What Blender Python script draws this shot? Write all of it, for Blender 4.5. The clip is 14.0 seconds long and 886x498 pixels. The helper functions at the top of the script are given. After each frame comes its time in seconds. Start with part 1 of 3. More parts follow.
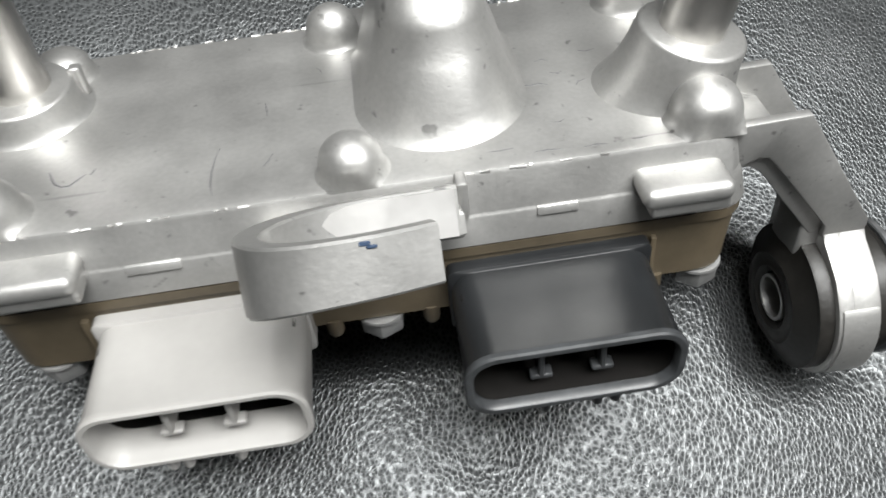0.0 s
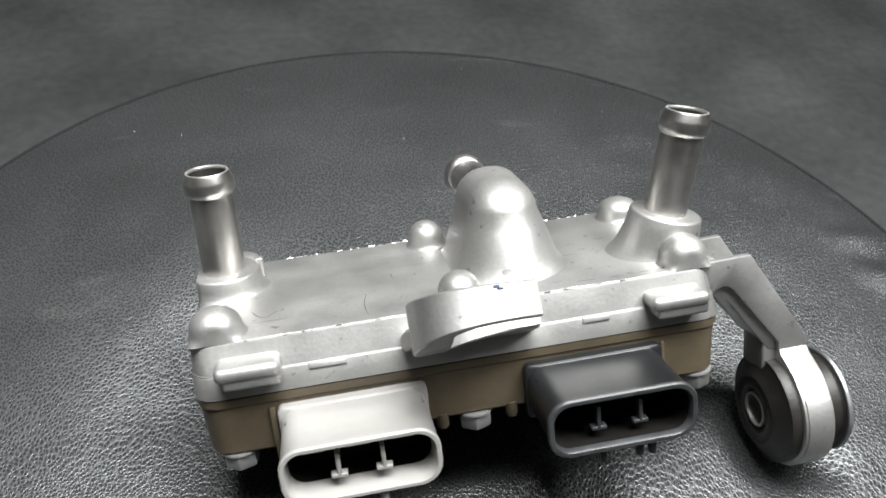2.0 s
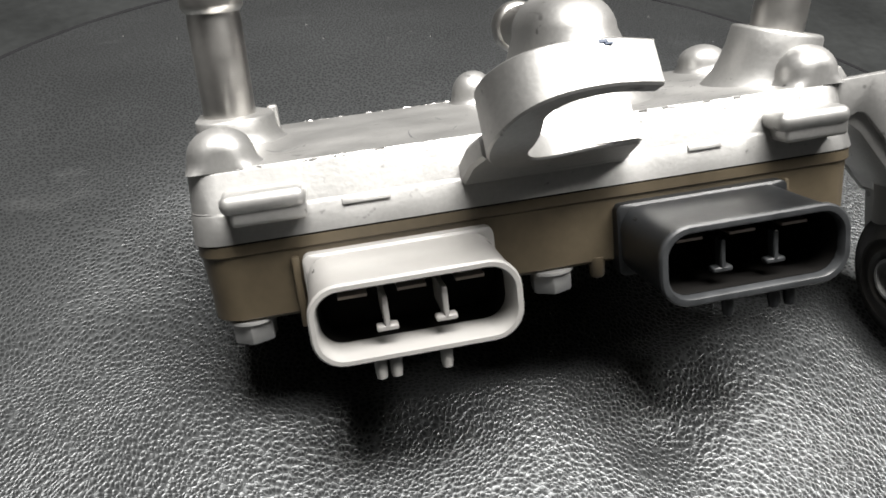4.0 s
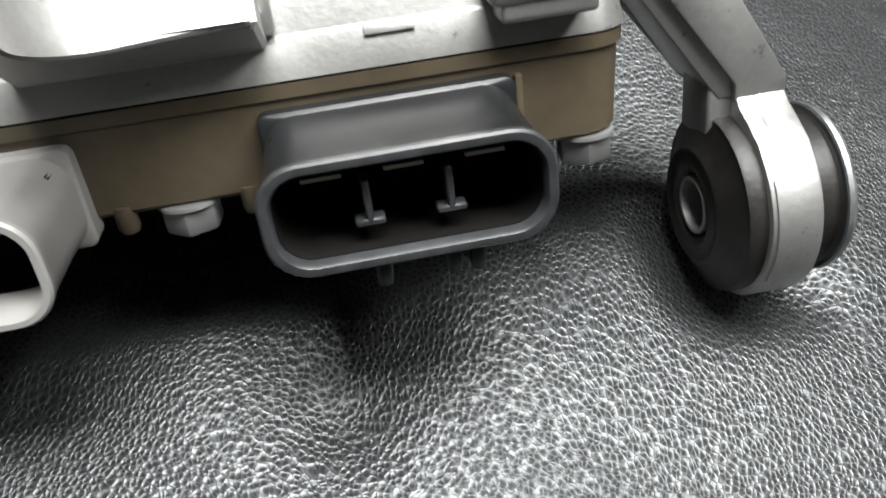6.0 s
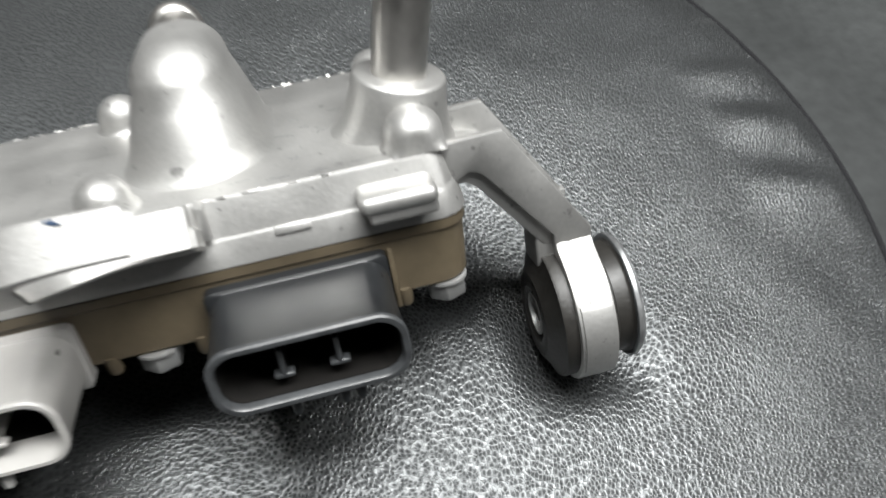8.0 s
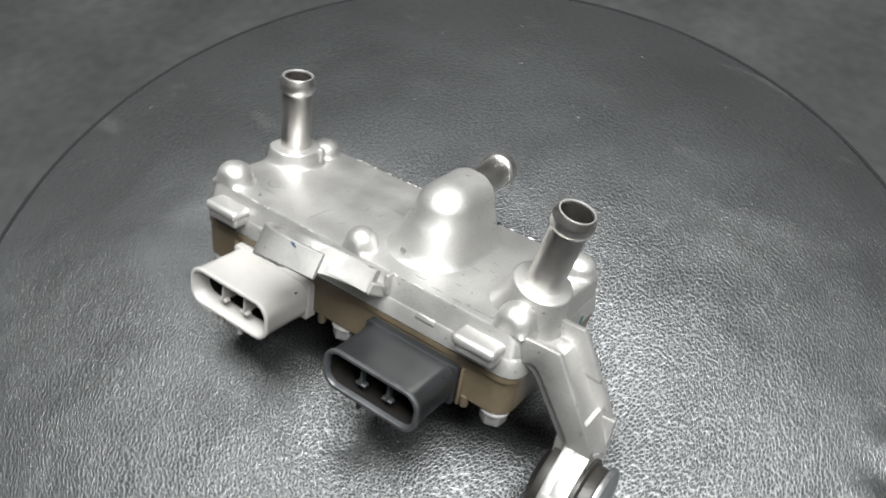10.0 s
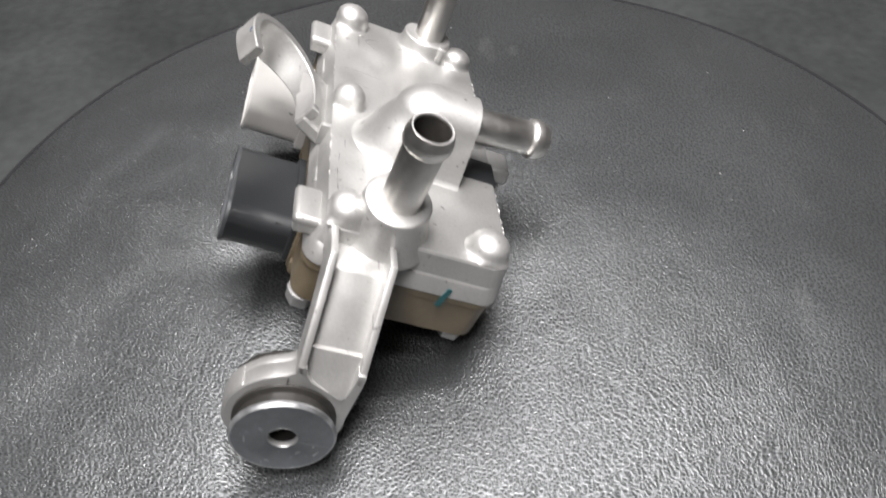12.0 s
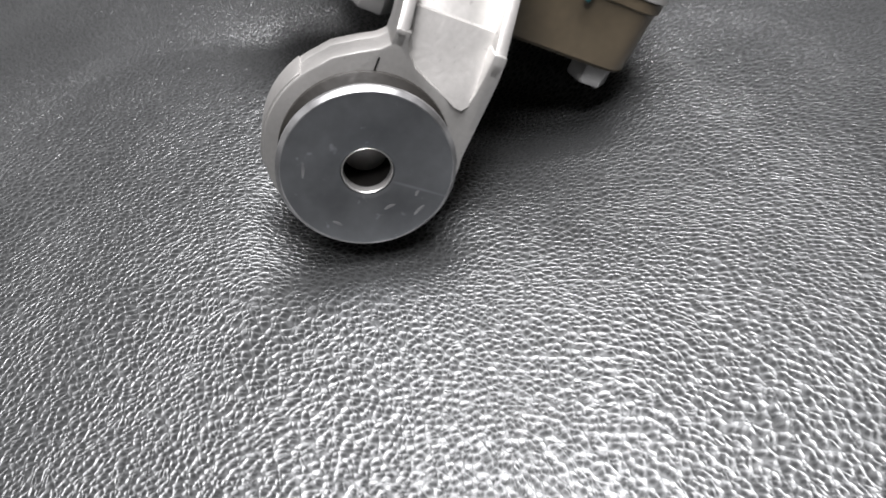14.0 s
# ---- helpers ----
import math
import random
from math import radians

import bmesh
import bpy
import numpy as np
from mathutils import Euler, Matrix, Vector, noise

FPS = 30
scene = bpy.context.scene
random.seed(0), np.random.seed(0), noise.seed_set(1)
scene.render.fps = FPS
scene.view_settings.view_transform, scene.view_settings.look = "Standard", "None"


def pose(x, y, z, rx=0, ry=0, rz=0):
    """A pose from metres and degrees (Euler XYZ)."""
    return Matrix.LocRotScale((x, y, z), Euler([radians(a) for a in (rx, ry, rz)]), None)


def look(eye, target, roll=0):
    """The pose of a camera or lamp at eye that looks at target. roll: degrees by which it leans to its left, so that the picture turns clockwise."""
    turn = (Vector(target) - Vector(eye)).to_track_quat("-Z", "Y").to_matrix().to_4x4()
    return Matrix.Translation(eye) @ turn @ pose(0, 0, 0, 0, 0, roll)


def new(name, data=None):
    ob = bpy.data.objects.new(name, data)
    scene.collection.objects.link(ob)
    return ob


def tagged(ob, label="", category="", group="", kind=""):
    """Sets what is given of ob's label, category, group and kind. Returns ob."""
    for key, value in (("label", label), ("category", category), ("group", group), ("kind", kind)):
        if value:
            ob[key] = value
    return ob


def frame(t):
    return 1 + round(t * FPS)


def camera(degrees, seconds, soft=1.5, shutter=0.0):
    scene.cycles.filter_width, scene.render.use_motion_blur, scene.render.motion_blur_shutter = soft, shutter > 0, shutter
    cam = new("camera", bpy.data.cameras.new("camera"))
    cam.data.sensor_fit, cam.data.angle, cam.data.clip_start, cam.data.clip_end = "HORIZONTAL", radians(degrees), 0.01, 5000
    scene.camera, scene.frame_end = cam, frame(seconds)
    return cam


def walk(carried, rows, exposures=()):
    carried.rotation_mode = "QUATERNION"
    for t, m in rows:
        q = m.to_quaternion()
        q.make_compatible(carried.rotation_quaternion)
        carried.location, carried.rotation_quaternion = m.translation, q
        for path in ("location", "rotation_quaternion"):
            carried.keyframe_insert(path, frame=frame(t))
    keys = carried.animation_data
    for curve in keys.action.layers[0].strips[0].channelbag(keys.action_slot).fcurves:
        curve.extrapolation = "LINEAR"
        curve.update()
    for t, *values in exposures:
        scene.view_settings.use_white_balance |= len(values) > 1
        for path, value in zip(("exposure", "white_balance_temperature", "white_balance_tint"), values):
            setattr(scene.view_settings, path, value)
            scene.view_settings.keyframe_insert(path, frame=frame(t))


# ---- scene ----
cam = camera(58.25, 14.0, 1.7, 0.3)
PATH = [
    (0, (-0.01089, -0.07549, 0.14532), (0.00839, -0.01777, -0.00266), 10.71),
    (0.5, (-0.02137, -0.07896, 0.16782), (-0.00286, -0.02678, 0.01771), 12.87),
    (1, (-0.02848, -0.08253, 0.18513), (-0.01264, -0.02305, 0.03745), 8.36),
    (1.5, (-0.03430, -0.10094, 0.16977), (-0.01480, -0.01101, 0.03888), 5.54),
    (2, (-0.04123, -0.13268, 0.16650), (-0.01129, -0.01894, 0.05803), 5.51),
    (2.5, (-0.04749, -0.14792, 0.15009), (-0.02243, -0.02586, 0.04972), 2.98),
    (2.7, (-0.05366, -0.14696, 0.13879), (-0.02648, -0.02533, 0.03846), 3.98),
    (4.8, (-0.03199, -0.11554, 0.11580), (-0.00081, -0.00862, 0.00093), 5.44),
    (5, (-0.01979, -0.11310, 0.11917), (0.00689, -0.01015, -0.00036), 3.99),
    (5.2, (-0.01005, -0.11235, 0.11341), (0.01865, -0.00636, -0.00297), 4.57),
    (5.5, (-0.00061, -0.10961, 0.10689), (0.02847, -0.00574, -0.01128), 5.49),
    (6, (0.00653, -0.10398, 0.10428), (0.03269, -0.01111, -0.02336), 5.64),
    (6.5, (0.01740, -0.09789, 0.10615), (0.04274, -0.01814, -0.03022), 5.74),
    (7, (0.02569, -0.09018, 0.10091), (0.06740, -0.00909, -0.03056), 9.54),
    (7.5, (0.02195, -0.09197, 0.10385), (0.06275, -0.00631, -0.02498), 7.65),
    (8, (0.01603, -0.10826, 0.14871), (0.04656, -0.02165, 0.01769), 5.81),
    (8.5, (-0.00518, -0.12893, 0.20710), (0.02101, -0.04151, 0.07568), 5.31),
    (8.7, (-0.00891, -0.13541, 0.22233), (0.01396, -0.04659, 0.09123), 4.08),
    (10.8, (0.14632, -0.03884, 0.21682), (0.04452, -0.02197, 0.09455), -3.21),
    (11, (0.15142, -0.01400, 0.21847), (0.04673, -0.01253, 0.09748), -3.83),
    (11.5, (0.15328, -0.00464, 0.21629), (0.04776, -0.00879, 0.09609), -4.78),
    (12, (0.16493, -0.01227, 0.17670), (0.05521, -0.00611, 0.06041), -2.03),
    (12.5, (0.19423, -0.01953, 0.15566), (0.06558, -0.01628, 0.06059), -4.88),
    (13, (0.20068, -0.03068, 0.10528), (0.06423, -0.02243, 0.02214), -3.77),
    (13.3, (0.19408, -0.03552, 0.09187), (0.05897, -0.02287, 0.00710), -3.42),
    (13.5, (0.18843, -0.03852, 0.08754), (0.05490, -0.02439, 0.00053), -3.05),
    (14, (0.15716, -0.04323, 0.08529), (0.03869, -0.02993, -0.02143), -2.38),
]
walk(cam, [(t, look(eye, target, roll)) for t, eye, target, roll in PATH],
     [(0, -0.28, 6500, 10), (0.6, -0.2, 6500, 10), (1.2, -0.22, 6500, 10), (2.0, 0.0, 6500, 10), (2.7, 0.0, 6600, 11), (4.8, -0.15, 6750, 12), (5.5, -0.25, 6650, 11), (6.2, -0.05, 6500, 10), (7.5, 0.02, 6500, 10), (8.5, -0.15, 6500, 10), (10.8, 0.22, 6550, 11), (12.0, 0.2, 6600, 15), (13.0, 0.25, 6600, 16), (13.5, 0.22, 6600, 16), (14.0, 0.3, 6550, 16)])

# ---- light: an unseen ceiling panel and an added fill in a closed room ----
world = bpy.data.worlds.new("room_air")
scene.world = world
world.use_nodes = True
world.node_tree.nodes["Background"].inputs[0].default_value = (0.9, 0.95, 1.0, 1)
world.node_tree.nodes["Background"].inputs[1].default_value = 0.05

FLOOR_Z, CEIL_Z = -0.45, 2.02
# the second, smaller panel is a fill added to brighten faces towards +x
for px, py, sx, sy, watts in ((0.10, 0.07, 1.20, 0.80, 128.0), (1.12, -0.35, 0.45, 0.70, 48.0)):
    lamp = bpy.data.lights.new("ceiling_and_fill_light", "AREA")
    lamp.shape, lamp.size, lamp.size_y, lamp.energy = "RECTANGLE", sx, sy, watts
    lamp.color = (0.992, 1.0, 0.986)
    new("ceiling_and_fill_light", lamp).matrix_world = look((px, py, 2.0), (px, py, 0.0))


# ---- materials ----
def mat(name, color, rough=0.5, metal=0.0, grain=400.0, grain_amt=0.06, stain=30.0, stain_amt=0.12, bump=0.1, bump_dist=0.0001,
        rough_var=0.08, spec=0.5, wear=0.0):
    m = bpy.data.materials.new(name)
    m.use_nodes = True
    nt = m.node_tree
    b = nt.nodes["Principled BSDF"]
    b.inputs["Metallic"].default_value = metal
    b.inputs["Specular IOR Level"].default_value = spec
    tc = nt.nodes.new("ShaderNodeTexCoord")
    fine = nt.nodes.new("ShaderNodeTexNoise")
    fine.inputs["Scale"].default_value, fine.inputs["Detail"].default_value = grain, 4
    broad = nt.nodes.new("ShaderNodeTexNoise")
    broad.inputs["Scale"].default_value, broad.inputs["Detail"].default_value = stain, 5
    nt.links.new(tc.outputs["Object"], fine.inputs["Vector"])
    nt.links.new(tc.outputs["Object"], broad.inputs["Vector"])

    def ranged(src, lo, hi):
        r = nt.nodes.new("ShaderNodeMapRange")
        r.inputs["From Min"].default_value, r.inputs["From Max"].default_value = 0.3, 0.7
        r.inputs["To Min"].default_value, r.inputs["To Max"].default_value = lo, hi
        nt.links.new(src, r.inputs["Value"])
        return r.outputs["Result"]
    mul = nt.nodes.new("ShaderNodeMath")
    mul.operation = "MULTIPLY"
    nt.links.new(ranged(fine.outputs["Fac"], 1 - grain_amt, 1 + grain_amt), mul.inputs[0])
    nt.links.new(ranged(broad.outputs["Fac"], 1 - stain_amt, 1 + stain_amt), mul.inputs[1])
    if wear:
        # dark pits and short scratches
        marks = []
        for scale, detail, lo, hi, stretch in ((300, 6, 0.68, 0.73, (1, 1, 1)), (700, 4, 0.69, 0.76, (1, 1, 1)), (340, 2, 0.71, 0.75, (0.05, 1, 1)), (300, 2, 0.72, 0.76, (1, 0.05, 1))):
            mp = nt.nodes.new("ShaderNodeMapping")
            mp.inputs["Scale"].default_value = stretch
            mp.inputs["Rotation"].default_value = (0, 0, 0.4)
            nz = nt.nodes.new("ShaderNodeTexNoise")
            nz.inputs["Scale"].default_value, nz.inputs["Detail"].default_value = scale, detail
            nt.links.new(tc.outputs["Object"], mp.inputs["Vector"])
            nt.links.new(mp.outputs[0], nz.inputs["Vector"])
            r = nt.nodes.new("ShaderNodeMapRange")
            for key, val in (("From Min", lo), ("From Max", hi), ("To Min", 1.0), ("To Max", 1.0 - wear)):
                r.inputs[key].default_value = val
            nt.links.new(nz.outputs["Fac"], r.inputs["Value"])
            more = nt.nodes.new("ShaderNodeMath")
            more.operation = "MULTIPLY"
            nt.links.new(mul.outputs[0], more.inputs[0])
            nt.links.new(r.outputs["Result"], more.inputs[1])
            mul = more
    sc = nt.nodes.new("ShaderNodeVectorMath")
    sc.operation = "SCALE"
    sc.inputs[0].default_value = color
    nt.links.new(mul.outputs[0], sc.inputs["Scale"])
    nt.links.new(sc.outputs[0], b.inputs["Base Color"])
    nt.links.new(ranged(broad.outputs["Fac"], rough - rough_var, rough + rough_var), b.inputs["Roughness"])
    bp = nt.nodes.new("ShaderNodeBump")
    bp.inputs["Strength"].default_value, bp.inputs["Distance"].default_value = bump, bump_dist
    nt.links.new(fine.outputs["Fac"], bp.inputs["Height"])
    nt.links.new(bp.outputs[0], b.inputs["Normal"])
    return m


ALU = mat("cast_aluminium", (0.435, 0.431, 0.420), 0.48, 0.82, 1300, 0.05, 60, 0.09, 0.28, 0.00012, wear=0.45)
ALU_CUT = mat("machined_aluminium", (0.72, 0.71, 0.695), 0.48, 0.9, 500, 0.03, 90, 0.06, 0.1)
STEEL = mat("tube_steel", (0.63, 0.615, 0.59), 0.35, 1.0, 600, 0.05, 80, 0.14, 0.15)
# near-black that paints the shade inside the spigot tubes
BORE = mat("tube_bore_shade", (0.022, 0.020, 0.018), 0.6, 0.0, 500, 0.2, 120, 0.3, 0.2, spec=0.25)
ZINC = mat("grey_zinc_steel", (0.17, 0.18, 0.19), 0.42, 0.85, 500, 0.08, 120, 0.18, 0.15, wear=-0.6)
BOLT = mat("bright_zinc_bolt", (0.38, 0.38, 0.375), 0.46, 0.75, 500, 0.05, 100, 0.1, 0.15)
EDGE = mat("worn_zinc_edge", (0.34, 0.345, 0.35), 0.42, 0.85, 300, 0.25, 200, 0.35, 0.2)
BROWN = mat("olive_brown_plastic", (0.078, 0.062, 0.040), 0.42, 0.0, 700, 0.08, 70, 0.24, 0.2)
WHITE = mat("ivory_plastic", (0.285, 0.278, 0.267), 0.40, 0.0, 600, 0.02, 60, 0.05, 0.1)
BLACK = mat("black_plastic", (0.0115, 0.0125, 0.0136), 0.37, 0.0, 600, 0.05, 60, 0.10, 0.15)
RUBBER = mat("black_rubber", (0.0125, 0.0115, 0.0100), 0.50, 0.0, 900, 0.15, 150, 0.2, 0.35, 0.0002)
RIM = mat("worn_black_plastic", (0.030, 0.032, 0.034), 0.40, 0.0, 500, 0.25, 90, 0.3, 0.2)
# gasket colour, also painted as shade in the sockets and the bush bore
GASKET_AND_SHADE = mat("dark_gasket_and_shade", (0.008, 0.0075, 0.007), 0.8, 0.0, spec=0.08)
COPPER = mat("terminal_copper", (0.62, 0.54, 0.48), 0.55, 0.55)
TEAL = mat("teal_paint_mark", (0.004, 0.045, 0.050), 0.4)
INK = mat("blue_ink_mark", (0.025, 0.045, 0.085), 0.45)
FLOOR_M = mat("dark_grey_floor", (0.036, 0.0385, 0.0385), 0.60, 0.0, 60, 0.15, 5, 0.25, 0.1, 0.001)
PALE_M = mat("reflector_wall_paint", (0.26, 0.26, 0.26), 0.8, 0.0, 80, 0.02, 3, 0.05, 0.1)
WALL_M = mat("grey_wall_paint", (0.12, 0.12, 0.12), 0.8, 0.0, 80, 0.02, 3, 0.05, 0.1)
CEIL_M = mat("white_ceiling_paint", (0.75, 0.75, 0.74), 0.8, 0.0, 80, 0.02, 3, 0.05, 0.1)


def leather():
    m = bpy.data.materials.new("black_grained_leather")
    m.use_nodes = True
    nt = m.node_tree
    b = nt.nodes["Principled BSDF"]
    tc = nt.nodes.new("ShaderNodeTexCoord")

    def noise_at(scale, detail, src):
        n = nt.nodes.new("ShaderNodeTexNoise")
        n.inputs["Scale"].default_value, n.inputs["Detail"].default_value = scale, detail
        nt.links.new(src, n.inputs["Vector"])
        return n

    def shifted(src, by, amount):
        off = nt.nodes.new("ShaderNodeVectorMath")
        off.operation = "MULTIPLY_ADD"
        off.inputs[1].default_value = (amount, amount, 0)
        nt.links.new(by.outputs["Color"], off.inputs[0])
        nt.links.new(src, off.inputs[2])
        return off.outputs[0]

    def spread(src, a, b2, lo, hi, smooth=False):
        r = nt.nodes.new("ShaderNodeMapRange")
        if smooth:
            r.interpolation_type = "SMOOTHSTEP"
        for key, val in (("From Min", a), ("From Max", b2), ("To Min", lo), ("To Max", hi)):
            r.inputs[key].default_value = val
        nt.links.new(src, r.inputs["Value"])
        return r.outputs["Result"]

    def add(x, y, k):
        n = nt.nodes.new("ShaderNodeMath")
        n.operation = "MULTIPLY_ADD"
        n.inputs[1].default_value = k
        nt.links.new(x, n.inputs[0])
        nt.links.new(y, n.inputs[2])
        return n.outputs[0]
    obj = tc.outputs["Object"]
    way = shifted(obj, noise_at(18, 2, obj), 0.02)
    way = shifted(way, noise_at(380, 1, obj), 0.0008)

    def cells(feature, scale, turn, sx, sy):
        cell = nt.nodes.new("ShaderNodeTexVoronoi")
        cell.feature = feature
        cell.voronoi_dimensions = "2D"
        cell.inputs["Scale"].default_value = scale
        squash = nt.nodes.new("ShaderNodeMapping")
        squash.inputs["Rotation"].default_value = (0, 0, turn)
        squash.inputs["Scale"].default_value = (sx, sy, 1)
        nt.links.new(way, squash.inputs["Vector"])
        nt.links.new(squash.outputs[0], cell.inputs["Vector"])
        return cell.outputs["Distance"]
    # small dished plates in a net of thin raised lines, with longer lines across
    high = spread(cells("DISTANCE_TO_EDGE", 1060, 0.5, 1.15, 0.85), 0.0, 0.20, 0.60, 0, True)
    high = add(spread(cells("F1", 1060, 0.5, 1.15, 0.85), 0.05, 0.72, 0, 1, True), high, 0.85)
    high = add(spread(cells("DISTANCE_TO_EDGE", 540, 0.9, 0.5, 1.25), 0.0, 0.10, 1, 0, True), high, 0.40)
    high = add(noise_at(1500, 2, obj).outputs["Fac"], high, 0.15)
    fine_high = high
    # clumps of plates that stand higher, with sunken lines round them
    high = add(spread(cells("DISTANCE_TO_EDGE", 330, 0.3, 0.8, 1.3), 0.0, 0.20, -1, 0, True), high, 0.30)
    high = add(spread(noise_at(520, 2, way).outputs["Fac"], 0.35, 0.65, -0.5, 0.5), high, 0.30)
    # the grain is pulled flatter towards the back of the seat
    place = nt.nodes.new("ShaderNodeVectorMath")
    place.operation = "DOT_PRODUCT"
    place.inputs[1].default_value = (0.75, -1.0, 0)
    nt.links.new(obj, place.inputs[0])
    pull = nt.nodes.new("ShaderNodeMath")
    pull.operation = "MULTIPLY"
    nt.links.new(high, pull.inputs[0])
    nt.links.new(spread(place.outputs["Value"], -0.075, -0.01, 0.38, 1.0), pull.inputs[1])
    high = pull.outputs[0]
    bp = nt.nodes.new("ShaderNodeBump")
    bp.inputs["Strength"].default_value, bp.inputs["Distance"].default_value = 1.0, 0.000062
    nt.links.new(high, bp.inputs["Height"])
    nt.links.new(bp.outputs[0], b.inputs["Normal"])
    # finish polished on the raised lines; dulled in the pits to paint cavity shade
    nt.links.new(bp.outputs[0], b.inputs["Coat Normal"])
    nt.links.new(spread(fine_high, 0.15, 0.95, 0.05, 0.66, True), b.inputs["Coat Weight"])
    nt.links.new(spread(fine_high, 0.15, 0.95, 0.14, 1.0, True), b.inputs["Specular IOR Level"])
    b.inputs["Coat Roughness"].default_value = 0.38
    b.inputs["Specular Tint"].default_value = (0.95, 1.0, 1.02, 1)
    wear = noise_at(25, 6, obj)
    nt.links.new(spread(wear.outputs["Fac"], 0.3, 0.7, 0.40, 0.48), b.inputs["Roughness"])
    dust = noise_at(9, 5, obj)
    col = nt.nodes.new("ShaderNodeMix")
    col.data_type = "RGBA"
    col.inputs[6].default_value = (0.0100, 0.0106, 0.0109, 1)
    col.inputs[7].default_value = (0.0175, 0.0183, 0.0187, 1)
    nt.links.new(spread(dust.outputs["Fac"], 0.3, 0.7, 0.2, 1.0), col.inputs[0])
    # pale dry scuffs
    drag = nt.nodes.new("ShaderNodeMapping")
    drag.inputs["Rotation"].default_value = (0, 0, 0.7)
    drag.inputs["Scale"].default_value = (0.35, 1, 1)
    nt.links.new(obj, drag.inputs["Vector"])
    scuff = nt.nodes.new("ShaderNodeMix")
    scuff.data_type = "RGBA"
    scuff.inputs[7].default_value = (0.038, 0.039, 0.039, 1)
    nt.links.new(spread(noise_at(75, 7, drag.outputs[0]).outputs["Fac"], 0.64, 0.76, 0.0, 0.8), scuff.inputs[0])
    nt.links.new(col.outputs[2], scuff.inputs[6])
    nt.links.new(scuff.outputs[2], b.inputs["Base Color"])
    return m


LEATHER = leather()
PIPING = mat("black_vinyl_piping", (0.010, 0.010, 0.011), 0.8, 0.0, 500, 0.1, 60, 0.1, 0.2, spec=0.12)


# ---- mesh helpers (the valve's own axes are in centimetres) ----
def finish(bm, name, material, angle=38):
    bmesh.ops.recalc_face_normals(bm, faces=bm.faces)
    for f in bm.faces:
        f.smooth = True
    for e in bm.edges:
        e.smooth = not (len(e.link_faces) == 2 and e.calc_face_angle(0) > radians(angle))
    me = bpy.data.meshes.new(name)
    bm.to_mesh(me)
    bm.free()
    me.materials.append(material)
    return me


def loft(loops, caps=True):
    bm = bmesh.new()
    rings = [[bm.verts.new(p) for p in loop] for loop in loops]
    n = len(rings[0])
    for a, b in zip(rings, rings[1:]):
        for i in range(n):
            bm.faces.new((a[i], a[(i + 1) % n], b[(i + 1) % n], b[i]))
    if caps:
        bm.faces.new(rings[0])
        bm.faces.new(rings[-1])
    return bm


def rrect(x0, x1, y0, y1, r, n=6):
    out = []
    for cx, cy, a0 in ((x1 - r, y1 - r, 0), (x0 + r, y1 - r, 90), (x0 + r, y0 + r, 180), (x1 - r, y0 + r, 270)):
        for i in range(n + 1):
            a = radians(a0 + 90 * i / n)
            out.append((cx + r * math.cos(a), cy + r * math.sin(a)))
    return out


def lathe(profile, base, tip, n=40, closed=False):
    """Turns (radius, height) pairs round the line from base to tip; heights are along it from base."""
    base, tip = Vector(base), Vector(tip)
    q = (tip - base).to_track_quat("Z", "Y").to_matrix()
    bm = loft([[base + q @ Vector((r * math.cos(2 * math.pi * i / n), r * math.sin(2 * math.pi * i / n), h)) for i in range(n)]
               for r, h in profile], caps=not closed)
    return bm


def block(x0, x1, y0, y1, z0, z1, bevel=0.05, seg=3):
    bm = bmesh.new()
    bmesh.ops.create_cube(bm, size=1)
    for v in bm.verts:
        v.co = Vector(((x0 + x1) / 2 + v.co.x * (x1 - x0), (y0 + y1) / 2 + v.co.y * (y1 - y0), (z0 + z1) / 2 + v.co.z * (z1 - z0)))
    if bevel:
        bmesh.ops.bevel(bm, geom=bm.edges[:], offset=bevel, segments=seg, profile=0.5, affect="EDGES")
    return bm


def prism(outline, a, b, axis, bevel=0.0, seg=2):
    """A closed outline pushed along an axis from a to b; the outline gives the two other axes in order."""
    def at(p, v):
        return (v, p[0], p[1]) if axis == "x" else (p[0], v, p[1]) if axis == "y" else (p[0], p[1], v)
    bm = loft([[at(p, a) for p in outline], [at(p, b) for p in outline]])
    if bevel:
        bmesh.ops.recalc_face_normals(bm, faces=bm.faces)
        rim = [e for e in bm.edges if len(e.link_faces) == 2 and e.calc_face_angle(0) > radians(30)]
        bmesh.ops.bevel(bm, geom=rim, offset=bevel, segments=seg, profile=0.5, affect="EDGES", clamp_overlap=True)
    return bm


def merge(*bms):
    out = bms[0]
    for bm in bms[1:]:
        me = bpy.data.meshes.new("scrap")
        bm.to_mesh(me)
        bm.free()
        out.from_mesh(me)
        bpy.data.meshes.remove(me)
    return out


def plain(name, bm, material, label="", category="", kind="", angle=38):
    return tagged(new(name, finish(bm, name, material, angle)), label, category, "", kind)


# ---- the room round the stool: unseen walls and ceiling added to close it ----
R = 3.5
plain("floor", block(-R, R, -R, R, FLOOR_Z - 0.05, FLOOR_Z, 0), FLOOR_M, "dark grey floor below the stool", "floor", "structure")
plain("ceiling", block(-R, R, -R, R, CEIL_Z, CEIL_Z + 0.05, 0), CEIL_M, "plain white painted ceiling", "ceiling", "structure")
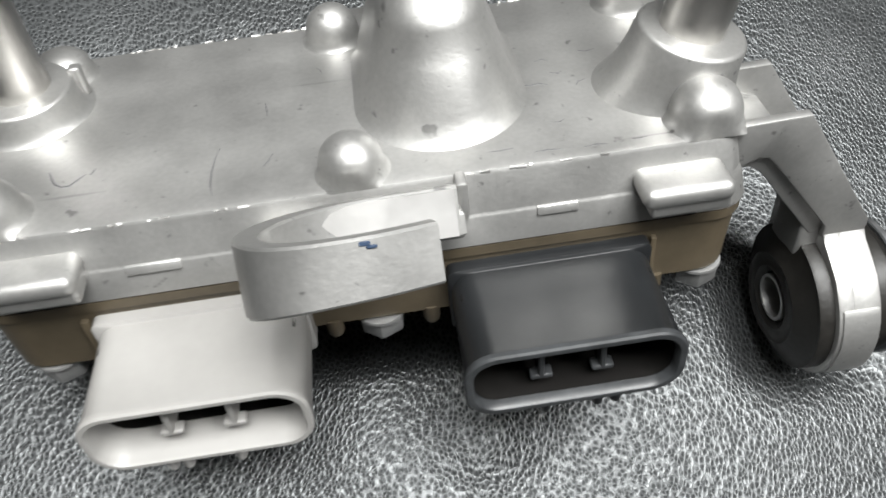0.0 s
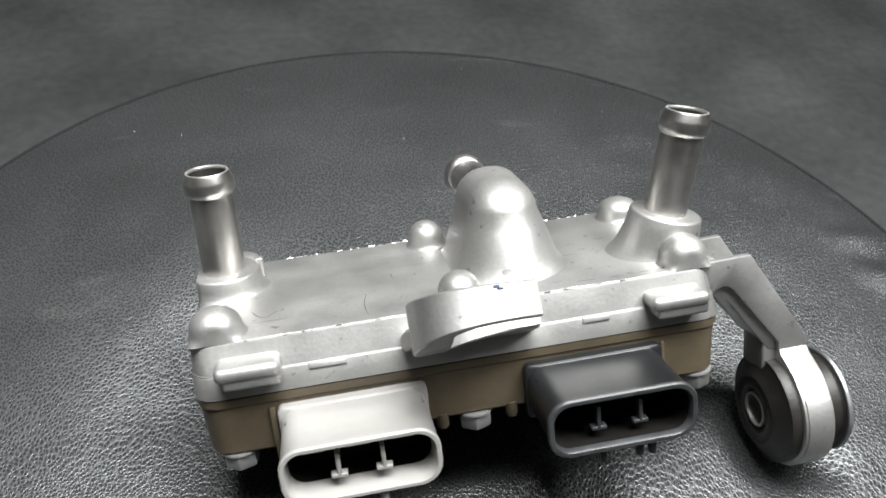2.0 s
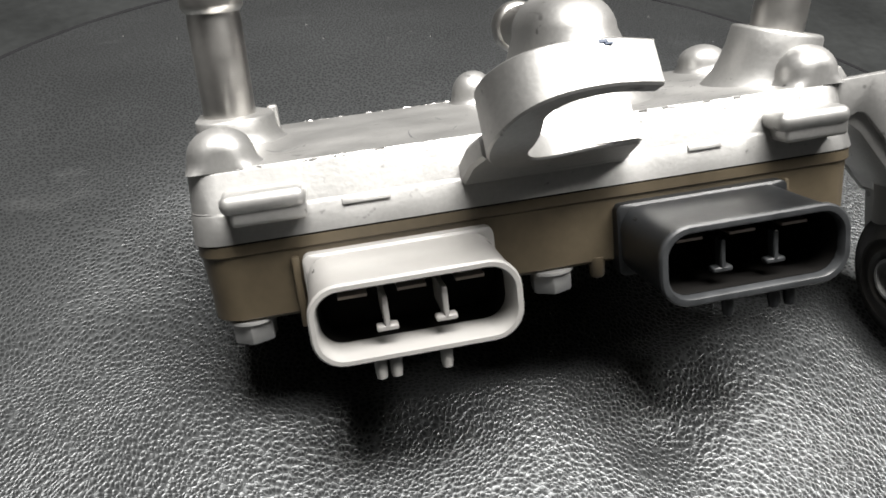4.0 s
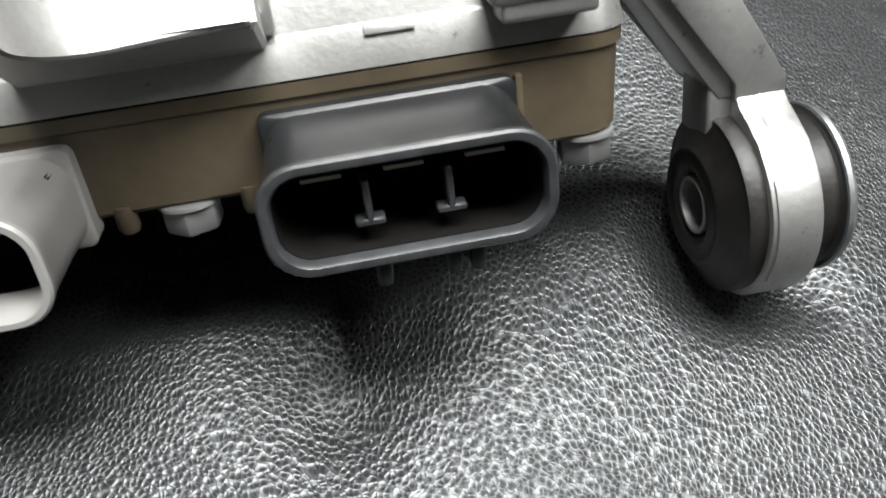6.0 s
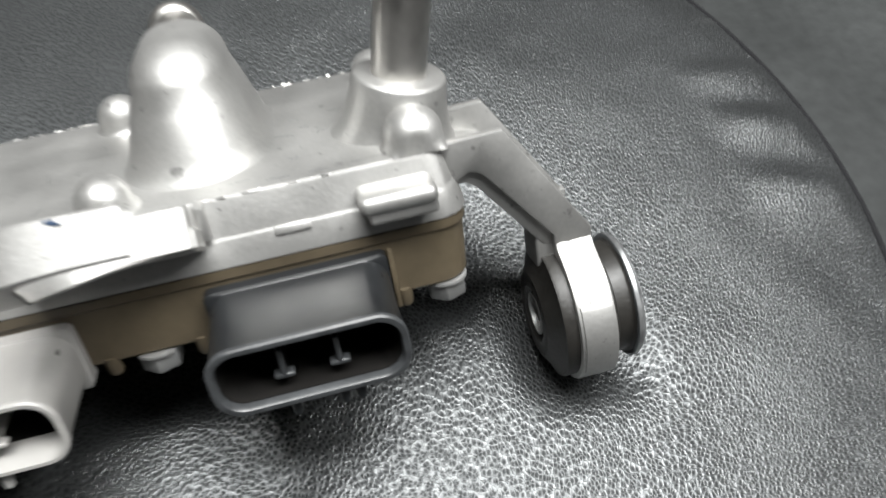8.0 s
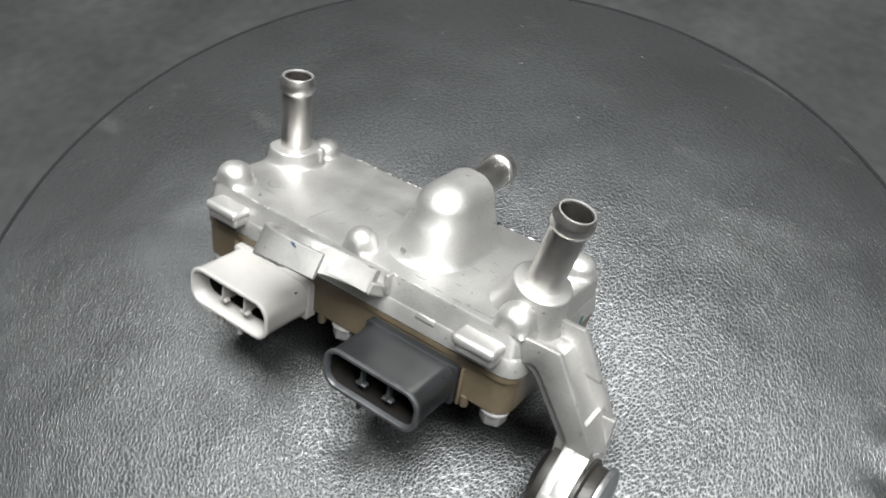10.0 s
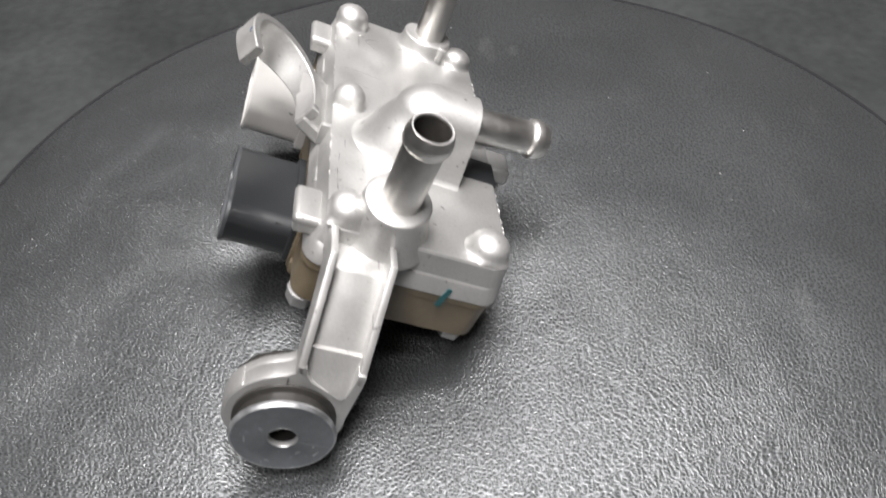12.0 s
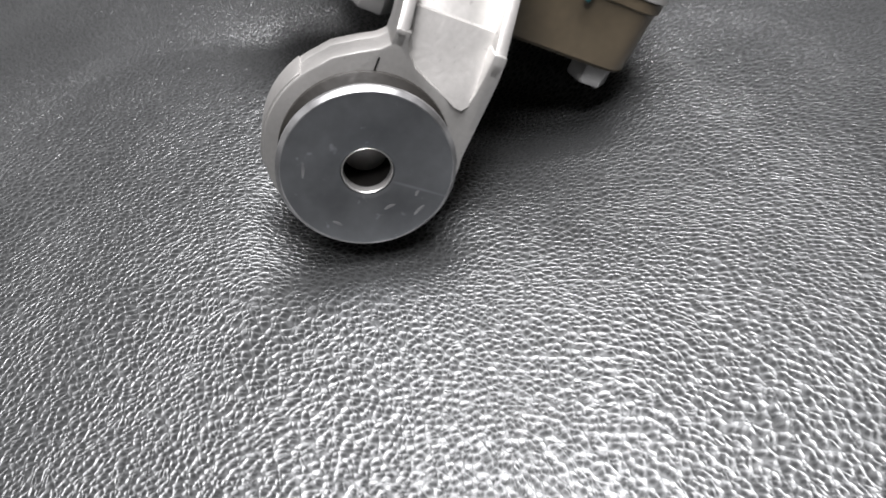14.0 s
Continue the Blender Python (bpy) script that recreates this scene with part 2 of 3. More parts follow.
# the west wall is made paler as a reflector for the leather
for nm, box in (("wall_north", (-R, R, R, R + 0.1)), ("wall_south", (-R, R, -R - 0.1, -R)),
                ("wall_east", (R, R + 0.1, -R, R)), ("wall_west", (-R - 0.1, -R, -R, R))):
    plain(nm, block(*box, FLOOR_Z - 0.05, CEIL_Z, 0), PALE_M if nm == "wall_west" else WALL_M, "unseen pale wall added as a reflector" if nm == "wall_west" else "plain grey painted wall", "wall", "structure")

# ---- the leather stool ----
SEAT_R = 0.1589
SEAT_X, SEAT_Y = -0.0021, 0.0038
TOP = 0.0138


def smooth01(t):
    t = min(1, max(0, t))
    return t * t * (3 - 2 * t)


def seat_height(x, y):
    """Height of the leather over the seat's rim at a place given from the seat's middle."""
    r, a = math.hypot(x, y), math.atan2(y, x)
    z = TOP * (1 - (r / SEAT_R) ** 3) + 0.04 * x * (1 - (r / SEAT_R) ** 2)
    z += 0.0007 * noise.noise((x * 22, y * 22, 3.1)) * smooth01(1.3 - r / 0.12) + 0.0002 * noise.noise((x * 60, y * 60, 7.7))
    x, y = x + SEAT_X, y + SEAT_Y
    # the hollow that the unit presses into the padding
    z -= 0.0042 * math.exp(-((x + 0.050) / 0.036) ** 2 - ((y + 0.008) / 0.028) ** 2)
    z -= 0.0022 * math.exp(-((x - 0.010) / 0.055) ** 2 - ((y + 0.018) / 0.024) ** 2)
    z -= 0.0018 * math.exp(-((x - 0.006) / 0.020) ** 2 - ((y + 0.050) / 0.024) ** 2)
    z -= 0.0012 * math.exp(-((x + 0.035) / 0.018) ** 2 - ((y + 0.055) / 0.026) ** 2)
    z -= 0.0036 * math.exp(-((x - 0.044) / 0.026) ** 2 - ((y + 0.014) / 0.020) ** 2)
    z -= 0.0030 * math.exp(-((x - 0.0675) / 0.0125) ** 4 - ((y + 0.0450) / 0.0125) ** 4)
    # it gives way under the front and the end of the body, past a fold
    lip = -0.0465 + 0.0090 * smooth01((x - 0.015) / 0.022)
    z -= 0.0034 * smooth01((y - lip) / 0.011) * smooth01((-0.010 + 0.014 * smooth01((x - 0.018) / 0.02) - y) / 0.012) * smooth01((0.0575 - x) / 0.015) * smooth01((x + 0.060) / 0.02)
    # a dent with two soft folds beside it, in front of the black plug
    z -= 0.0016 * math.exp(-((x - 0.0085) / 0.007) ** 2 - ((y + 0.0605) / 0.007) ** 2)
    z += 0.0008 * math.exp(-((x + 0.008) / 0.010) ** 2 - ((y + 0.054) / 0.010) ** 2)
    z += 0.0008 * math.exp(-((x - 0.030) / 0.011) ** 2 - ((y + 0.053) / 0.011) ** 2)
    # creases drawn from the rim
    fade = smooth01((r - 0.121) / 0.020) * smooth01((SEAT_R + 0.002 - r) / 0.012)
    d = math.degrees(a)
    for c, wd, h in ((8.4, 2.7, 0.0020), (0.8, 3.0, 0.0031), (-7.6, 3.2, 0.0025)):
        z += h * fade * math.exp(-((d - c) / wd) ** 2)
        z -= 0.35 * h * fade * math.exp(-((d - c - 3.8) / (0.7 * wd)) ** 2)
    return z


stool = tagged(new("stool"), "round stool with a black grained leather cushion", "stool")
stool.matrix_world = pose(SEAT_X, SEAT_Y, FLOOR_Z)


def seat_mesh():
    bm = bmesh.new()
    nr, na = 150, 300
    rings = []
    for i in range(1, nr + 1):
        r = SEAT_R * i / nr
        rings.append([bm.verts.new((r * math.cos(2 * math.pi * j / na), r * math.sin(2 * math.pi * j / na),
                                    seat_height(r * math.cos(2 * math.pi * j / na), r * math.sin(2 * math.pi * j / na)) - FLOOR_Z)) for j in range(na)])
    mid = bm.verts.new((0, 0, seat_height(0, 0) - FLOOR_Z))
    for j in range(na):
        bm.faces.new((mid, rings[0][j], rings[0][(j + 1) % na]))
    for a, b in zip(rings, rings[1:]):
        for j in range(na):
            bm.faces.new((a[j], b[j], b[(j + 1) % na], a[(j + 1) % na]))
    low = [bm.verts.new((SEAT_R * math.cos(2 * math.pi * j / na), SEAT_R * math.sin(2 * math.pi * j / na), -0.06 - FLOOR_Z)) for j in range(na)]
    for j in range(na):
        bm.faces.new((rings[-1][j], low[j], low[(j + 1) % na], rings[-1][(j + 1) % na]))
    bm.faces.new(low)
    return bm


def child(name, me, parent, label=""):
    ob = new(name, me)
    ob.parent = parent
    return tagged(ob, label)


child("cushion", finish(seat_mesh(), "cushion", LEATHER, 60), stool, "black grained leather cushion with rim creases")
ring = [(SEAT_R + 0.0005 + 0.0009 * math.cos(a), -FLOOR_Z - 0.0004 + 0.0009 * math.sin(a)) for a in [2 * math.pi * k / 10 for k in range(10)]]
bm = loft([[(r * math.cos(2 * math.pi * j / 180), r * math.sin(2 * math.pi * j / 180), h) for j in range(180)] for r, h in ring + ring[:1]], caps=False)
bmesh.ops.remove_doubles(bm, verts=bm.verts, dist=1e-6)
child("piping", finish(bm, "piping", PIPING, 80), stool, "thin black piping round the cushion")
child("drum", finish(lathe([(0.146, 0.0), (0.150, 0.01), (0.150, 0.38), (0.148, 0.392)], (0, 0, 0), (0, 0, 1), 96), "drum", PIPING), stool)

# ---- the valve unit ----
BASE = Vector((5.0, 3.8, -3.0))
TURN = Matrix(((0.99554281, 0.0396379, -0.08557663), (0.0, 0.90738973, 0.42029022), (0.09431077, -0.41841691, 0.90334532)))
ORIGIN = Vector((5.14809688, 4.77540349, -3.93801291))
unit = tagged(new("valve_unit"), "cast aluminium control valve with hose spigots lying on leather", "valve")
unit.matrix_world = Matrix.Translation(TURN @ (BASE - ORIGIN) * 0.01) @ TURN.to_4x4()


def part(name, bm, material, parent=None, label="", angle=38):
    for v in bm.verts:
        v.co = (v.co - BASE) * 0.01
    return child(name, finish(bm, name, material, angle), parent or unit, label)


def lobe(x0, x1, y0, y1, r, z):
    return [(px, py, z) for px, py in rrect(x0, x1, y0, y1, r)]


# cover: a stepped lid with a flange round its lower half
cover = part("cover", loft([
    lobe(-0.49, 9.88, -0.13, 4.16, 0.40, -0.32), lobe(-0.55, 9.94, -0.19, 4.22, 0.44, -0.335), lobe(-0.585, 9.975, -0.225, 4.255, 0.46, -0.39),
    lobe(-0.61, 10.02, -0.33, 4.29, 0.46, -0.92), lobe(-0.62, 10.03, -0.338, 4.30, 0.46, -0.935), lobe(-0.625, 10.045, -0.352, 4.305, 0.5, -0.955),
    lobe(-0.63, 10.06, -0.372, 4.315, 0.5, -0.985), lobe(-0.655, 10.13, -0.455, 4.355, 0.5, -1.39)]), ALU, None, "cast aluminium cover with scratches", 25)


def dome(x, y, r=0.50, h=0.50):
    prof = [(r * 1.22, -0.02), (r * 1.10, 0.03), (r * 1.01, 0.09), (r * 0.98, 0.16)]
    for k in range(1, 9):
        a = radians(90 * k / 8)
        prof.append((max(0.002, r * 0.97 * math.cos(a)), 0.18 + (h - 0.18) * math.sin(a)))
    bm = lathe(prof, (x, y, -0.33), (x, y, 1), 32)
    for v in bm.verts:
        v.co.x, v.co.y = min(9.96, max(-0.57, v.co.x)), min(4.23, max(-0.21, v.co.y))
    return bm


for x, y, r, h in ((-0.04, 0.24, 0.52, 0.58), (4.755, 0.19, 0.44, 0.57), (9.5, 0.22, 0.49, 0.61), (4.60, 3.76, 0.44, 0.60), (9.42, 3.66, 0.50, 0.52), (0.25, 3.72, 0.46, 0.47)):
    part("screw_boss", dome(x, y, r, h), ALU, cover, "", 60)


# spigots: boss and ribbed steel tube
def spigot(base, tip, length, tube_r=0.455, ring_r=0.530):
    base, tip = Vector(base), Vector(tip)
    d = (tip - base).normalized()
    L = length
    prof = [(tube_r, 0), (tube_r, L - 0.62), (tube_r * 0.985, L - 0.60), (tube_r * 0.985, L - 0.50), (tube_r * 1.02, L - 0.49), (ring_r * 0.985, L - 0.41), (ring_r, L - 0.36), (ring_r, L - 0.22), (ring_r * 0.98, L - 0.16),
            (tube_r * 1.06, L - 0.09), (tube_r * 1.03, L - 0.03), (tube_r * 0.99, L), (tube_r * 0.91, L), (tube_r * 0.88, L - 0.03), (tube_r * 0.86, L - 1.2), (0.01, L - 1.2)]
    tube = part("spigot_tube", lathe(prof, base, base + d, 48), STEEL, None, "steel hose tube with a rolled bead", 30)
    # dark liner over the steel bore, shade put into colour
    part("bore", lathe([(tube_r * 0.85, L - 0.05), (tube_r * 0.845, L - 0.06), (tube_r * 0.84, L - 1.1), (0.01, L - 1.1)], base, base + d, 40, True), BORE, tube, "dark liner painted as shade in the bore")
    part("lip", lathe([(tube_r * 0.89, L - 0.02), (tube_r * 0.915, L + 0.010), (tube_r * 0.97, L + 0.010), (tube_r * 1.0, L - 0.02), (tube_r * 0.89, L - 0.02)], base, base + d, 40, True), ALU_CUT, tube, "bright worn lip of the tube", 50)
    return tube


spigot((-0.05, 2.70, -0.2), (0.03, 2.52, 2.42), 2.62)
spigot((9.45, 1.22, 0.0), (9.985, 1.02, 2.66), 2.72)
spigot((6.10, 2.9, 0.90), (5.86, 5.15, 0.96), 2.27)


def clamped(bm, x0=-0.60, y1=4.24):
    for v in bm.verts:
        v.co.x, v.co.y = max(x0, v.co.x), min(y1, v.co.y)
    return bm


part("spigot_boss", merge(clamped(lathe([(1.02, -0.02), (0.90, 0.05), (0.82, 0.14), (0.78, 0.28), (0.765, 0.46), (0.74, 0.49), (0.70, 0.50), (0.42, 0.50)], (-0.04, 2.66, -0.34), (-0.02, 2.6, 1), 40)),
                          block(0.60, 0.78, 2.95, 3.15, -0.3, 0.20, 0.04)), ALU, cover, "", 45)
part("spigot_boss", lathe([(1.10, -0.25), (0.98, -0.06), (0.91, 0.08), (0.86, 0.25), (0.80, 0.55), (0.775, 0.84), (0.75, 0.88), (0.70, 0.895), (0.42, 0.895)], (9.36, 1.22, -0.36), (9.56, 1.15, 0.5), 40), ALU, cover, "", 45)


# elbow tower that feeds the rear spigot
def tower_loops():
    out = []
    n = 28
    rows = [(-0.36, 1.34, 0.22), (-0.30, 1.21, 0.36), (-0.20, 1.13, 0.46), (0.0, 1.07, 0.56), (0.3, 0.97, 0.71), (0.6, 0.87, 0.88), (0.85, 0.78, 1.05)]
    for k in range(1, 9):
        a = radians(90 * k / 8)
        rows.append((0.85 + 0.70 * math.sin(a), max(0.01, 0.78 * math.cos(a) ** 0.85), 1.05 + 1.05 * (1 - math.cos(a)) ** 0.9))
    for z, w, yf in rows:
        back = 3.12 - 0.02 * z
        loop = [(6.09 + w, back, z)]
        for i in range(n + 1):
            t = math.pi * i / n
            loop.append((6.09 + w * math.cos(t), yf + w * 1.05 - w * 1.05 * math.sin(t), z))
        loop.append((6.09 - w, back, z))
        out.append(loop)
    return out


part("elbow_tower", loft(tower_loops()), ALU, cover, "rounded cast elbow housing", 40)

# grip pads and small witness marks along the front flange
for x0, x1 in ((-0.10, 1.13), (8.40, 9.62)):
    part("grip_pad", merge(block(x0, x1, -0.86, -0.2, -0.90, -0.60, 0.135, 4), block(x0 + 0.12, x1 - 0.02, -0.80, -0.2, -1.08, -0.75, 0.07, 3)), ALU, cover, "", 50)
for x0, x1 in ((1.62, 2.35), (7.10, 7.66)):
    part("witness_mark", prism([(-0.30, -0.935), (-0.37, -0.935), (-0.425, -1.05), (-0.30, -1.05)], x0, x1, "x", 0.015), ALU, cover)
part("rear_lug", merge(block(4.75, 5.75, 4.1, 4.90, -0.80, -0.36, 0.12, 3), block(4.8, 5.7, 4.2, 4.80, -1.4, -0.9, 0.05)), ALU, cover)
# block in the plug's black, stands for a shaded recess
part("rear_recess_shade", block(5.6, 6.6, 3.3, 4.30, -1.35, -0.314, 0.02), BLACK, cover, "black block painted as the shaded recess behind the elbow")

# hose hook on the front: a U-shaped band whose plane rises outwards
E2, E3, HO = Vector((0, -0.8645, 0.503)), Vector((0, 0.503, 0.8645)), Vector((0, -0.80, -0.76))


def hook_band():
    path = [(6.02, 0.20), (5.6, 0.20), (5.1, 0.22), (4.65, 0.30), (4.25, 0.50), (3.92, 0.82), (3.72, 1.20), (3.68, 1.58), (3.78, 1.92),
            (3.98, 2.18), (4.30, 2.33), (4.70, 2.36), (5.15, 2.30), (5.64, 2.14)]
    pts = []
    for i in range(len(path) - 1):
        p0, p1, p2, p3 = (Vector(path[max(0, min(len(path) - 1, i + k))]) for k in (-1, 0, 1, 2))
        for s in range(4):
            t = s / 4
            pts.append(0.5 * ((2 * p1) + (p2 - p0) * t + (2 * p0 - 5 * p1 + 4 * p2 - p3) * t * t + (3 * p1 - p0 - 3 * p2 + p3) * t ** 3))
    pts.append(Vector(path[-1]))
    loops = []
    for i, p in enumerate(pts):
        d = (pts[min(i + 1, len(pts) - 1)] - pts[max(i - 1, 0)]).normalized()
        nrm = Vector((-d.y, d.x))
        th, c = 0.115 + 0.06 * math.exp(-((i - 24) / 8) ** 2), 0.03
        lo = -0.27 * math.exp(-((i - 24) / 13) ** 2)
        ext = 0.34 * math.exp(-((i - 30) / 10) ** 2)
        loop = []
        for a, b in ((-th - ext + c, lo), (th - c, lo), (th, lo + c), (th, 0.63 - c), (th - c, 0.63), (-th + c, 0.63), (-th, 0.63 - c),
                     (-th - 0.1 * ext, 0.45), (-th - 0.5 * ext, lo + 0.2), (-th - ext, lo + c)):
            q = p + nrm * a
            loop.append(HO + Vector((q.x, 0, 0)) + E2 * q.y + E3 * b)
        loops.append(loop)
    return loft(loops)


hook = part("hose_hook", hook_band(), ALU, None, "cast U-shaped hose hook", 35)


def web():
    # fills between the band's back run and the cover's front
    out = []
    for b in (-0.04, 0.02, 0.26, 0.32):
        ins = 0.05 if b in (-0.04, 0.32) else 0.0
        o = [(6.08 - ins, -0.55), (6.08 - ins, 0.28 - ins), (5.1, 0.30 - ins), (4.6, 0.38 - ins), (4.2, 0.52), (3.9, 0.72), (3.62 + ins, 0.55), (3.48 + ins, 0.2), (3.44 + ins, -0.55)]
        out.append([HO + Vector((u, 0, 0)) + E2 * v + E3 * b for u, v in o])
    return loft(out)


part("hook_root", web(), ALU, hook, "", 30)


def pocket_floor():
    """The bright milled floor of the hook: flat towards the cover, rising into the bend with a round end."""
    top, low = [], []
    for k in range(15):
        x = 5.98 - 1.92 * math.sin(math.pi / 2 * k / 14)
        v = 0.345 + 0.34 * max(0.0, (4.98 - x) / 0.92) ** 1.7
        half = 0.29 * math.sqrt(max(0.0, 1 - max(0.0, (4.75 - x) / 0.70) ** 2)) + 0.005
        for side, out in ((1, top), (-1, low)):
            out.append((x, v, 0.31 + side * half))
    edge = top + low[::-1]
    return loft([[HO + Vector((x, 0, 0)) + E2 * (v - 0.08) + E3 * b for x, v, b in edge], [HO + Vector((x, 0, 0)) + E2 * v + E3 * b for x, v, b in edge]])


part("root_step", block(6.04, 6.19, -0.45, -0.15, -0.90, -0.305, 0.04, 2), ALU, hook)
part("machined_face", pocket_floor(), ALU_CUT, hook, "bright machined inner face")
bmk = merge(block(-0.09, 0.03, -0.012, 0.012, -0.012, 0.040, 0.01, 1), block(-0.02, 0.09, -0.012, 0.012, -0.042, -0.004, 0.01, 1))
mt = Matrix.Translation(HO + Vector((4.98, 0, 0)) + E2 * 2.455 + E3 * 0.55) @ Matrix(((1, 0, 0), (0, E2.y, E3.y), (0, E2.z, E3.z))).to_4x4()
bmesh.ops.transform(bmk, matrix=mt, verts=bmk.verts)
part("ink_mark", bmk, INK, hook, "small blue ink mark")

# gasket and lower body
part("gasket", loft([lobe(-0.60, 10.08, -0.43, 4.30, 0.48, -1.385), lobe(-0.60, 10.08, -0.43, 4.30, 0.48, -1.425)]), GASKET_AND_SHADE, None, "thin dark gasket line")
lower = part("lower_body", loft([
    lobe(-0.62, 10.10, -0.45, 4.32, 0.5, -1.42), lobe(-0.62, 10.10, -0.45, 4.32, 0.5, -1.58), lobe(-0.59, 10.06, -0.42, 4.29, 0.5, -1.605),
    lobe(-0.56, 10.02, -0.39, 4.26, 0.5, -2.60), lobe(-0.50, 9.96, -0.33, 4.20, 0.46, -2.66)]), BROWN, None, "olive-brown moulded plastic lower body", 25)
for x0, x1 in ((0.74, 0.86), (8.69, 8.78)):
    part("socket_rib", block(x0, x1, -0.50, -0.3, -2.84, -1.72, 0.03, 2), BROWN, lower)
for x, y, w in ((4.08, -0.30, 0.13), (5.52, -0.30, 0.13), (8.86, -0.32, 0.13)):
    part("nub", lathe([(w, 0), (w, 0.28), (w * 0.8, 0.34), (0.01, 0.35)], (x, y, -2.55), (x, y, -3), 20), BROWN, lower)


# hex flange bolts under the lower body
def bolt(x, y):
    prof = [(0.30, 0.0), (0.37, 0.01), (0.38, 0.05), (0.30, 0.08)]
    ob = part("bolt", merge(lathe(prof, (x, y, -2.65), (x, y, -3), 28),
                            prism([(x + 0.36 * math.cos(math.pi * (k + 0.4) / 3), y + 0.36 * math.sin(math.pi * (k + 0.4) / 3)) for k in range(6)], -3.04, -2.69, "z", 0.05, 2)), BOLT, lower, "zinc hex bolt head", 30)
    return ob


for x, y in ((0.0, -0.05), (4.78, -0.12), (9.60, -0.05), (0.05, 3.80), (4.70, 3.82), (9.48, 3.80)):
    bolt(x, y)


# plugs
def plug(name, x0, x1, material, label, pins):
    z1, z0 = -1.69, -2.86

    def sec(y, g, r):
        return [(px, y, pz) for px, pz in rrect(x0 + g, x1 - g, z0 + g, z1 - g, r)]
    shell = loft([sec(-0.30, 0.0, 0.12), sec(-0.60, 0.0, 0.12), sec(-0.62, 0.02, 0.14), sec(-0.64, 0.035, 0.36), sec(-1.2, 0.03, 0.40), sec(-2.03, 0.02, 0.42), sec(-2.07, 0.0, 0.43),
                  sec(-2.15, 0.0, 0.43), sec(-2.18, 0.025, 0.41), sec(-2.18, 0.085, 0.36), sec(-2.15, 0.105, 0.34), sec(-0.95, 0.15, 0.30)])
    ob = part(name, shell, material, None, label, 35)
    xm = (x0 + x1) / 2
    # near-black linings put the sockets' inner shade into colour
    if material is BLACK:
        part("rim", loft([sec(-2.10, -0.012, 0.44), sec(-2.165, -0.012, 0.44), sec(-2.192, 0.012, 0.42), sec(-2.197, 0.055, 0.39), sec(-2.192, 0.088, 0.36), sec(-2.16, 0.112, 0.34), sec(-2.05, 0.118, 0.34)], False), RIM, ob, "worn grey socket rim")
        part("shade_lining", loft([sec(-2.04, 0.122, 0.335), sec(-1.0, 0.165, 0.30)], False), GASKET_AND_SHADE, ob, "dark lining painted as shade inside the socket")
    else:
        part("shade_lining", loft([sec(-1.62, 0.132, 0.325), sec(-1.0, 0.160, 0.30)], False), GASKET_AND_SHADE, ob, "dark lining painted as shade inside the socket")
    for k in (-0.41, 0.41):
        x = xm + k
        rib = part("key_rib", merge(block(x - 0.04, x + 0.04, -1.98, -1.80, z0 + 0.36, z0 + 0.84, 0.02, 1), block(x - 0.15, x + 0.15, -1.98, -1.80, z0 + 0.34, z0 + 0.42, 0.02, 1)), RIM if material is BLACK else material, ob)
        # the black plug's rib backs are painted near-black as shade
        part("rib_back", block(x - 0.035, x + 0.035, -1.82, -0.9, z0 + 0.365, z0 + 0.82, 0), GASKET_AND_SHADE if material is BLACK else material, rib)
    for k in (-0.82, 0.0, 0.82):
        part("terminal", block(xm + k - 0.2, xm + k + 0.2, -1.78, -0.9, z1 - 0.350, z1 - 0.31, 0), COPPER, ob, "copper terminal blade")
    # added dark block, stands for the shade deep in the socket
    part("socket_shade_block", block(x0 + 0.13, x1 - 0.13, -1.05, -0.5, z0 + 0.13, z1 - 0.13, 0.03, 1), GASKET_AND_SHADE, ob, "dark block added as shade at the socket's bottom")
    for x in pins:
        part("lock_pin", lathe([(0.095, 0), (0.085, 0.30), (0.07, 0.38), (0.01, 0.40)], (x, -1.97, z0 + 0.06), (x - 0.04, -2.06, -4), 14), material, ob)
    return ob


plug("white_plug", 0.90, 3.81, WHITE, "ivory plastic plug socket with key ribs", (1.78, 1.99, 2.70))
plug("black_plug", 5.79, 8.67, BLACK, "black plastic plug socket with key ribs", (6.88, 7.60, 7.85))

# bracket arm with its rubber-bushed eye
Y0, Y1 = -0.09, 1.39


def arm_side(inner):
    g = inner
    return [(9.7, -0.33 - g), (10.55, -0.30 - g), (10.86 - 0.35 * g, -0.29 - g), (12.23 - g * 0.9, -2.41 - 0.1 * g), (12.23 - g * 0.9, -2.62), (11.56, -2.66), (11.56, -2.43), (10.48, -1.02),
            (10.38, -0.93), (10.25, -0.90), (10.10, -0.97), (9.7, -1.3)]


def arm_back():
    return arm_side(0)[:4] + [(12.23, -2.62), (11.45, -2.70), (11.26, -2.45), (10.32, -1.26), (9.7, -1.30)]


arm = part("bracket_arm", merge(prism(arm_side(0), Y0, Y0 + 0.17, "y", 0.03), prism(arm_back(), Y1 - 0.17, Y1, "y", 0.03),
                                prism([(9.7, -0.75), (10.45, -0.72), (10.72, -0.80), (11.88, -2.40), (11.88, -2.62), (11.40, -2.62), (11.24, -2.42), (10.38, -1.26), (10.2, -1.12), (9.7, -1.12)], Y0 + 0.1, Y1 - 0.1, "y", 0.03),
                                block(11.26, 11.7, Y0 + 0.12, 0.80, -3.2, -2.38, 0.05)), ALU, None,
           "cast aluminium bracket arm with raised side rails", 30)
EY, EZ, ER = 0.09, -4.10, 1.33


